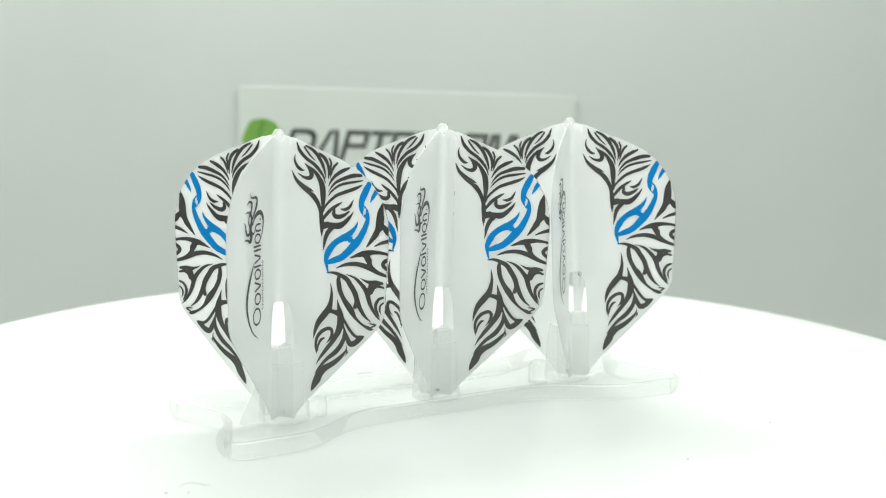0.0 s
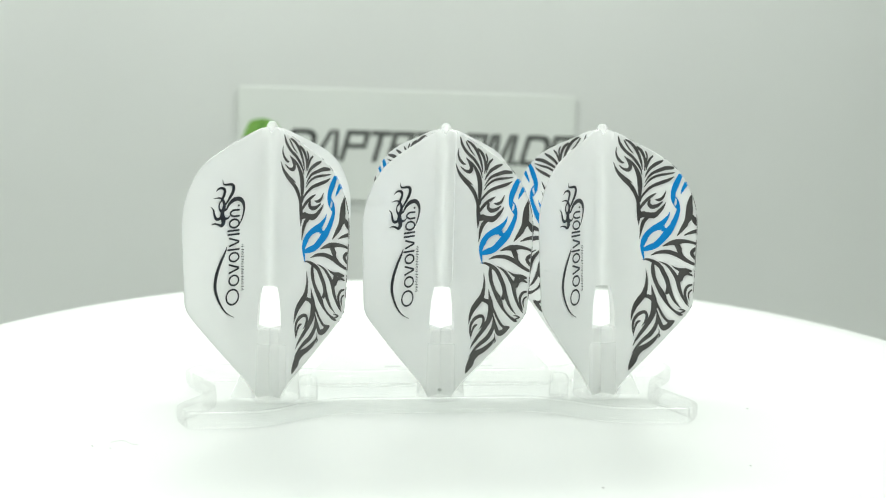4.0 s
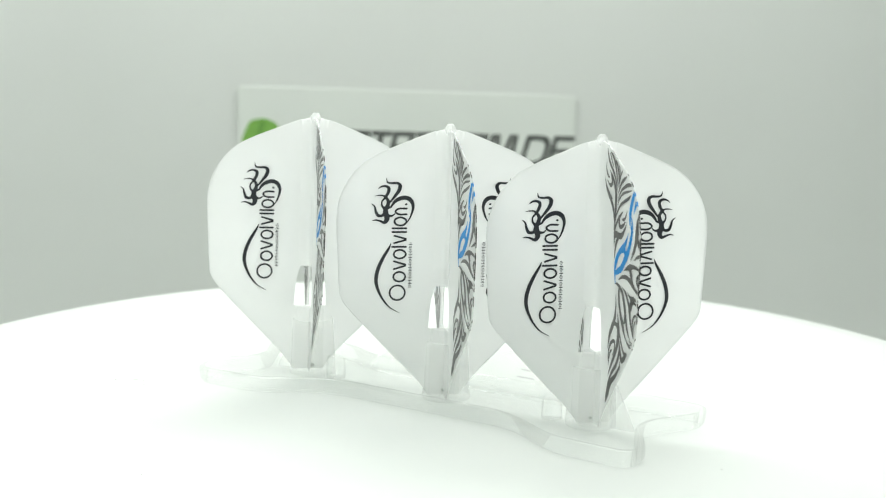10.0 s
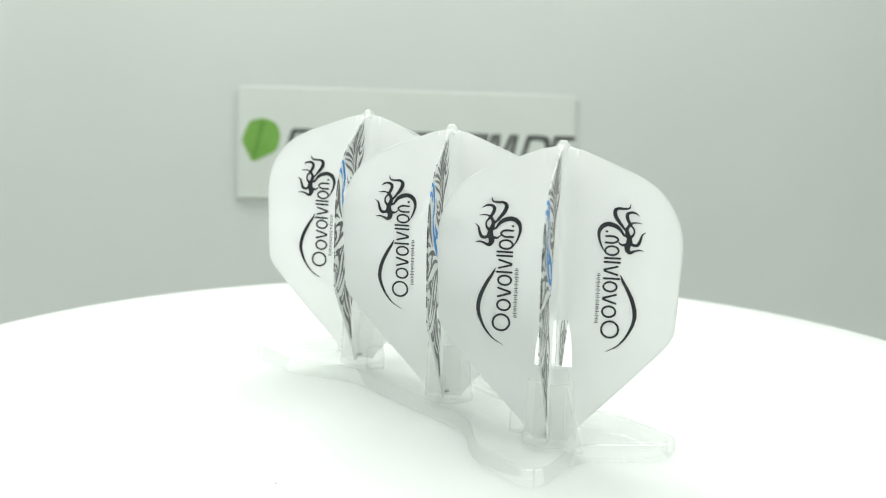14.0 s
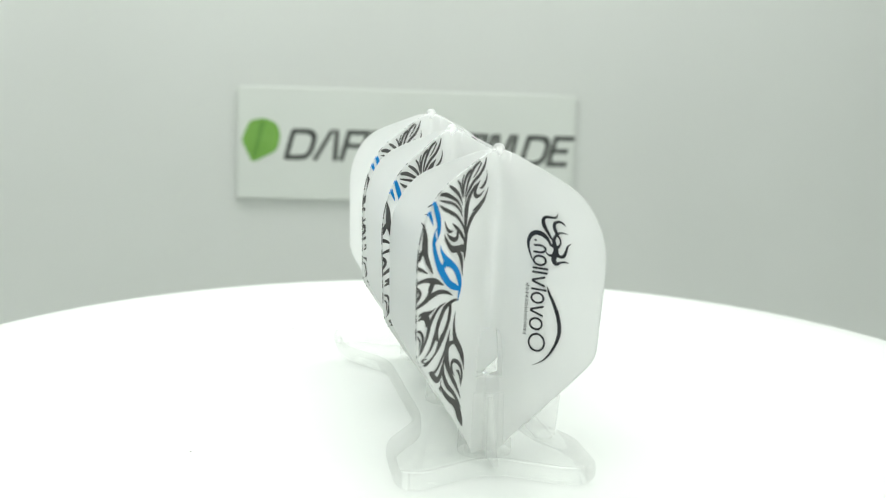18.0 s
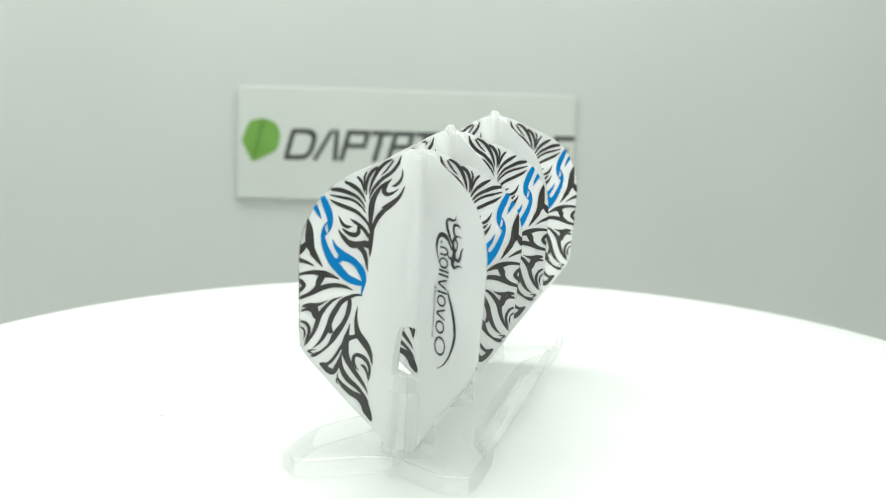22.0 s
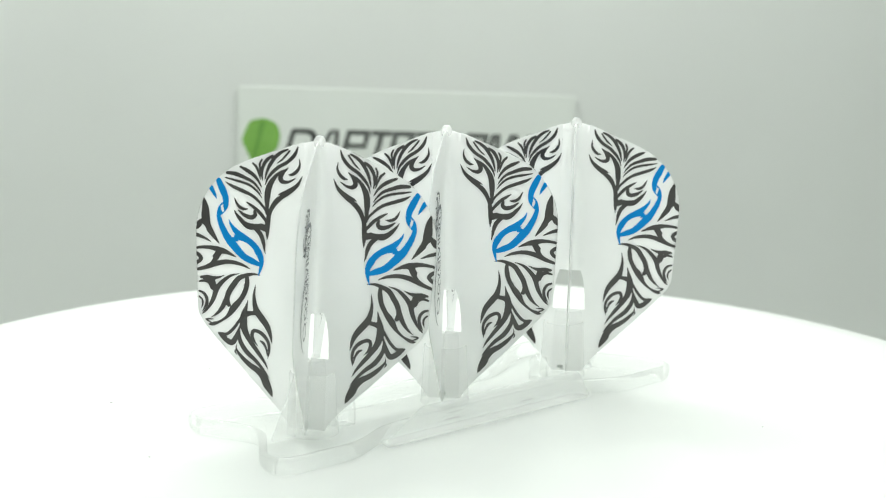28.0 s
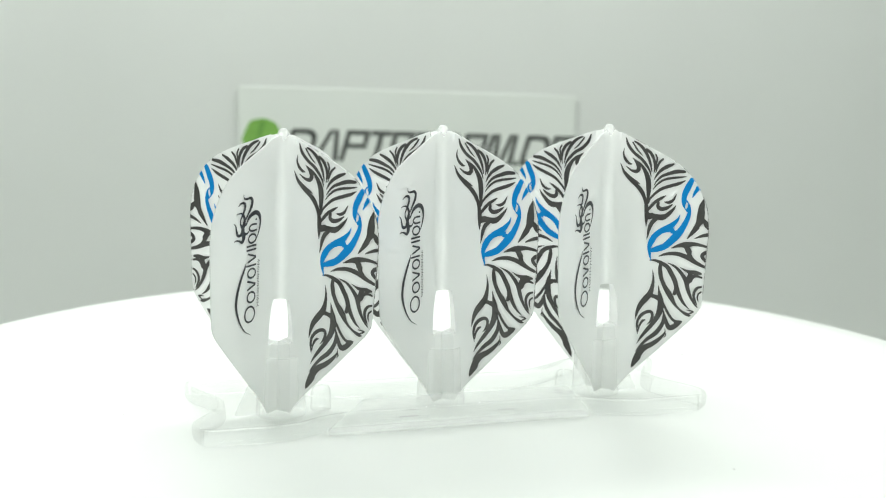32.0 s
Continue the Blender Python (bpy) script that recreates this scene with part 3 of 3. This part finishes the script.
def wing_mesh():
    """One wing: a thin plate along the spine with the slot beside it; its face lies in the xz plane."""
    inner = [(0.02, 15.4), (2.95, 15.4), (2.98, 15.7), (2.88, 18.2), (2.62, 20.4), (2.25, 22.0), (1.98, 22.7), (1.92, 22.9),
             (1.92, 23.4), (2.45, 24.4), (2.45, 50.1)]
    outline = [p for p in WING_LINE if p[0] > 2.5] + [(2.9, 3.2), (0.02, 3.2)] + inner
    bm = bmesh.new()
    slab(bm, outline, -0.08, 0.08, 0.03, 1)
    # open where the plate runs on into the spine
    bm.normal_update()
    seam = [f for f in bm.faces if abs(f.normal.z) < 0.9 and f.calc_center_median().x < 0.00256 and f.calc_center_median().y > 0.0232 and f.calc_center_median().y < 0.0501]
    bmesh.ops.delete(bm, geom=seam, context="FACES_ONLY")
    # a fine bead runs round the free edge
    line = [p for p in WING_LINE if p[0] > 6.2]
    rings = []
    for i, (r, z) in enumerate(line):
        a, b = line[max(i - 1, 0)], line[min(i + 1, len(line) - 1)]
        d = Vector((b[0] - a[0], b[1] - a[1])).normalized()
        nr, nz = d.y, -d.x
        rings.append([bm.verts.new(((r + s * nr) * MM, (z + s * nz) * MM, t * MM))
                      for s, t in ((0.3, 0.07), (0.15, 0.1), (0.04, 0.075), (0.0, 0.0), (0.04, -0.075), (0.15, -0.1), (0.3, -0.07))])
    for a, b in zip(rings, rings[1:]):
        for k in range(6):
            bm.faces.new((a[k], a[k + 1], b[k + 1], b[k]))
    bmesh.ops.rotate(bm, cent=(0, 0, 0), matrix=Matrix.Rotation(math.pi / 2, 3, "X"), verts=bm.verts)
    bm.normal_update()
    for face in bm.faces:
        face.material_index = 0 if abs(face.normal.y) > 0.9 or face.calc_center_median().z < 0.008 else 1
    me = mesh_of("wing", bm, WING)
    me.materials.append(EDGE)
    return me


def logo_words():
    """The maker's word and address as plain rings and bars of their size, read upwards along the wing."""
    marks = []
    slots = ((20.5, 23.3, 1), (23.8, 25.7, 1), (26.0, 27.6, 2), (27.9, 29.6, 1), (29.9, 30.2, 0), (30.6, 32.1, 2), (32.5, 32.8, 0), (33.2, 33.4, 0), (33.7, 35.3, 1), (35.6, 36.9, 3))
    for a, b, form in slots:
        mid, half = (a + b) / 2, (b - a) / 2 - 0.1
        if form == 1:
            tall = 1.05 if half < 1.2 else 1.35
            marks.append(tuple((7.3 + tall + tall * math.cos(k * math.pi / 6), mid + half * math.sin(k * math.pi / 6), 0.16) for k in range(13)))
        elif form == 2:
            marks.append(((7.35, mid - 0.1, 0.16), (9.35, a + 0.1, 0.16)))
            marks.append(((7.35, mid + 0.1, 0.16), (9.35, b - 0.1, 0.16)))
        elif form == 3:
            marks.append(((7.3, a + 0.15, 0.16), (8.6, a + 0.15, 0.16), (9.25, mid, 0.16), (8.6, b - 0.15, 0.16), (7.3, b - 0.15, 0.16)))
        else:
            marks.append(((7.3, mid, 0.16), (9.7, mid, 0.16)))
    marks.append(((7.35, 37.5, 0.17), (7.45, 37.5, 0.17)))
    z = 22.9
    while z < 30.6:
        marks.append(((6.2, z, 0.06), (6.75, z, 0.06)))
        marks.append(((6.35, z + 0.27, 0.05), (6.65, z + 0.27, 0.05)))
        z += 0.58
    return marks


def dart_flight():
    flight = thing("dart_flight", "milky plastic dart flight with black and blue tribal print", "dart flight", "dart flights on the stand")
    wing = wing_mesh()
    tribal = film_mesh("tribal_print", tribal_art(), INK, within_wing, edge=WING_LINE, wrap=0.3)
    blue = film_mesh("blue_print", blue_art(), BLUE, within_wing, edge=WING_LINE, both=0.129)
    drawn, bare = logo_art()
    mark = film_mesh("logo_print", (drawn, bare), LOGO_INK, within_wing)
    words = film_mesh("lettering", (logo_words(), []), LOGO_INK, within_wing, step=0.06, both=0.129)
    for k in range(4):
        ob = new("wing", wing)
        ob.parent = flight
        ob.matrix_local = Matrix.Rotation(radians(90 * k + (LOGO_SKEW if k % 2 else 0)), 4, "Z")
        tagged(ob, "milky wing printed with a black and blue tribal pattern" if k % 2 == 0 else "milky wing printed with a small black maker's mark")
        for me, label in ((tribal, "black tribal flame pattern"), (blue, "bright blue swirl")) if k % 2 == 0 else ((mark, "black flame and arc mark"), (words, "black bars of lettering")):
            film = new(me.name, me)
            film.parent = ob
            tagged(film, label)
    # spine: the wings run into one another in soft hollow fillets
    star = []
    for k in range(4):
        a = math.pi / 2 * k
        for r, off in ((2.47, -0.08), (2.47, 0.08), (1.9, 0.11), (1.4, 0.18), (0.98, 0.3), (0.66, 0.46), (0.46, 0.66), (0.3, 0.98), (0.18, 1.4), (0.11, 1.9)):
            star.append((r * math.cos(a) - off * math.sin(a), r * math.sin(a) + off * math.cos(a)))
    bm = bmesh.new()
    rings = []
    for z, k in ((22.9, 0.785), (23.4, 0.785), (24.4, 1.0), (36.0, 1.0), (48.5, 1.0), (50.12, 1.0)):
        rings.append([bm.verts.new((x * k * MM, y * k * MM, z * MM)) for x, y in star])
    n = len(star)
    for low, high in zip(rings, rings[1:]):
        for k in range(n):
            if k % 10:
                bm.faces.new((low[k], low[(k + 1) % n], high[(k + 1) % n], high[k]))
    top = bm.verts.new((0, 0, 50.75 * MM))
    for k in range(n):
        bm.faces.new((rings[-1][k], rings[-1][(k + 1) % n], top))
    part("spine", bm, WING, flight, "milky moulded spine", True)
    bm = lathe(bmesh.new(), [(0, 48.2), (0.3, 48.4), (0.75, 49.4), (0.98, 50.2), (0.98, 50.6), (0.72, 51.1), (0.5, 51.4), (0, 51.45)], 12)
    part("tip", bm, SPINE, flight, "small rounded milky crown", True)
    bm = lathe(bmesh.new(), [(2.75, 3.0), (2.8, 4.0), (2.7, 12.5), (2.6, 14.6), (2.3, 15.36)], 24)
    part("socket", bm, SOCKET, flight, "milky tubular socket that slides over the post", True)
    return flight


LOGO_SKEW = 3.2


# ---------------------------------------------------------------- clear display stand
def display_stand():
    stand = thing("display_stand", "clear moulded plastic display stand for three dart flights", "display stand")
    # plan, millimetres: splayed feet at both ends, waist on one long side, straight on the other
    plan = [(-44.0, -15.9), (-30.5, -15.8), (-19.0, -8.8), (17.0, -8.8), (28.5, -16.0), (42.4, -16.6), (44.0, -12.6), (38.1, -1.2),
            (45.2, 9.4), (44.0, 14.2), (29.5, 14.4), (20.5, 9.8), (-20.5, 9.8), (-30.0, 14.4), (-44.4, 14.0), (-45.9, 10.0), (-39.3, -1.4), (-45.6, -11.0)]
    radii = [3.2, 4, 4, 4, 4, 3.2, 3, 4, 3, 3.2, 4, 4, 4, 4, 3.2, 3, 4, 3]
    outer = rounded(plan, radii, 8)
    part("deck", slab(bmesh.new(), [(x * 0.965, y * 0.90 + 0.05) for x, y in outer], 0.3, 0.82, 0.2, 1), CLEAR, stand)
    # rim: an upright wall along the outline
    bm = bmesh.new()
    n = len(outer)
    section = [(1.0, 0.01), (0.65, 0.3), (0.25, 0.75), (0.06, 1.3), (0.0, 2.5), (0.12, 2.95), (0.45, 3.15), (0.8, 3.12), (1.1, 2.9), (1.2, 2.5), (1.3, 0.3), (1.15, 0.01)]
    rings = []
    for i in range(n):
        p, a, b = Vector(outer[i]), Vector(outer[i - 1]), Vector(outer[(i + 1) % n])
        d = b - a
        inward = Vector((-d.y, d.x)).normalized()
        rings.append([bm.verts.new(((p.x + inward.x * s) * MM, (p.y + inward.y * s) * MM, z * MM)) for s, z in section])
    for i in range(n):
        a, b = rings[i], rings[(i + 1) % n]
        for k in range(len(section)):
            j = (k + 1) % len(section)
            bm.faces.new((a[k], a[j], b[j], b[k]))
    part("rim", bm, RIM, stand, "clear rounded rim", True)
    for x, y in ((-32.0, -10.0), (30.4, -10.6)):
        bm = lathe(bmesh.new(), [(1.5, 0.84), (1.55, 1.0), (1.8, 1.0), (1.85, 0.84)], 20, (x, y))
        part("moulding_mark", bm, CLEAR, stand, "small ring-shaped moulding mark", True)
    # leaning name panel on the straight side
    bm = bmesh.new()
    slab(bm, rounded([(-23.1, 0.0), (23.1, 0.0), (17.6, 6.3), (-17.6, 6.3)], 0.8, 3), -0.5, 0.5, 0.2, 1)
    bmesh.ops.transform(bm, matrix=Matrix.Translation((0, 12.6 * MM, 0.9 * MM)) @ Matrix.Rotation(radians(67.5), 4, "X"), verts=bm.verts)
    part("name_panel", bm, FROST, stand, "clear slanted trapezoid panel")
    bm = slab(bmesh.new(), rounded([(-22.4, 9.9), (22.4, 9.9), (23.0, 12.8), (-23.0, 12.8)], 0.6, 3), 0.25, 0.85, 0.2, 1)
    part("shelf", bm, FROST, stand, "clear sill that carries the panel")
    # upright web along the middle, stepping up to the middle collar
    web = [(-22.9, 0.83), (21.3, 0.83), (21.3, 4.3), (20.8, 4.8), (7.0, 4.9), (4.6, 7.9), (-4.0, 7.9), (-6.6, 4.9), (-22.4, 4.8), (-22.9, 4.3)]
    bm = slab(bmesh.new(), web, -0.45, 0.45, 0.15, 1)
    bmesh.ops.transform(bm, matrix=Matrix.Rotation(math.pi / 2, 4, "X"), verts=bm.verts)
    part("web", bm, CLEAR, stand, "thin clear upright web between the pegs")
    for x, w in ((9.5, 3.4), (9.5, 2.2), (-7.5, 3.0)):
        bm = slab(bmesh.new(), rounded([(x - w / 2, 1.6 if w != 2.2 else 3.0), (x + w / 2, 1.6 if w != 2.2 else 3.0), (x + w / 2, 1.9 if w != 2.2 else 3.3), (x - w / 2, 1.9 if w != 2.2 else 3.3)], 0.1, 2), 0.5, 0.58)
        bmesh.ops.transform(bm, matrix=Matrix.Translation((0, 12.6 * MM, 0.9 * MM)) @ Matrix.Rotation(radians(67.5), 4, "X"), verts=bm.verts)
        part("embossed_bar", bm, FROST, stand, "faint embossed bar of lettering")
    # posts that carry the flights, and locating pegs between them
    for x in (-28.9, 0.3, 28.6):
        bm = lathe(bmesh.new(), [(0, 0.84), (1.9, 0.84), (1.9, 1.2), (1.6, 1.75), (1.3, 1.95), (0, 2.0)], 20, (x, 0))
        part("post", bm, CLEAR, stand, smooth=False)
        bm = lathe(bmesh.new(), [(0, 2.0), (0.6, 2.0), (0.6, 2.35), (0.5, 2.42), (0, 2.42)], 12, (x, -0.6))
        part("gate_mark", bm, PIN, stand, "small grey moulding stub")
        bm = lathe(bmesh.new(), [(4.3, 0.84), (4.2, 2.0), (4.05, 5.0), (3.9, 8.0), (3.8, 10.8), (3.7, 11.15), (3.5, 11.2)], 28, (x, 0))
        part("collar", bm, COLLAR, stand, "frosted flared collar round a post", True)
        if abs(x) > 5:
            s = 1 if x > 0 else -1
            fin = [(x + s * 3.6, 0.83), (x + s * 7.9, 0.83), (x + s * 7.7, 1.4), (x + s * 4.5, 8.1), (x + s * 3.6, 10.7)]
            bm = slab(bmesh.new(), fin, -0.5, 0.5, 0.15, 1)
            bmesh.ops.transform(bm, matrix=Matrix.Rotation(math.pi / 2, 4, "X"), verts=bm.verts)
            part("fin", bm, COLLAR, stand, "frosted bracing fin of a collar")
        for s in (-1, 1):
            bm = slab(bmesh.new(), [(x + s * 2.9, -0.5), (x + s * 3.9, -0.5), (x + s * 3.9, 0.5), (x + s * 2.9, 0.5)], 0.84, 1.5, 0.15, 1)
            part("stop", bm, CLEAR, stand)
    for x in (-23.2, 21.6):
        bm = lathe(bmesh.new(), [(0, 0.84), (1.8, 0.84), (1.75, 4.1), (1.5, 4.7), (0.9, 4.95), (0, 5.0)], 20, (x, -0.6))
        part("peg", bm, RIM, stand, smooth=True)
    return stand


# ---------------------------------------------------------------- placing and turning
table = turntable()
stand = display_stand()
STAND_POSE = pose(0, 0, 0, 0, 0, 29.6) @ Matrix.Translation((0, 1.8 * MM, 2.02 * MM))
stand.matrix_world = STAND_POSE


def flight_pose(x, y, lean_x, lean_y, azimuth):
    """Foot of the flight in millimetres, its lean as a slope, and the way of its first printed wing."""
    up = Vector((lean_x, lean_y, 1)).normalized()
    out = Vector((math.cos(radians(azimuth)), math.sin(radians(azimuth)), 0))
    out = (out - up * out.dot(up)).normalized()
    m = Matrix((out, up.cross(out), up)).transposed().to_4x4()
    return Matrix.Translation((x * MM, y * MM, 0.1 * MM)) @ m


FLIGHT_POSES = [flight_pose(-26.98, -13.49, 0.0006, 0.035, -20.23), flight_pose(-0.63, 1.06, 0.0081, 0.0074, -22.43),
                flight_pose(24.99, 15.47, -0.0404, 0.0237, -17.62)]
first = dart_flight()
first.matrix_world = FLIGHT_POSES[0]
flights = [first] + [copy_thing(first, m) for m in FLIGHT_POSES[1:]]
# one printed wing of each flight is bent a little out of square
for flight, bent in zip(flights, (2.2, 6.3, 0.5)):
    for ob in flight.children:
        if ob.name.startswith("wing") and abs(ob.matrix_basis.to_euler().z) < 0.01:
            ob.matrix_basis = Matrix.Rotation(radians(bent), 4, "Z")


def motions():
    """Everything on the platter goes round with it."""
    steps = [k * 0.5 for k in range(int(SECONDS * 2) + 1)]
    turned = [(t, Matrix.Rotation(radians(TURN * t), 4, "Z")) for t in steps]
    for ob, start in [(table, Matrix.Identity(4)), (stand, STAND_POSE), *zip(flights, FLIGHT_POSES)]:
        walk(ob, [(t, m @ start) for t, m in turned])


motions()
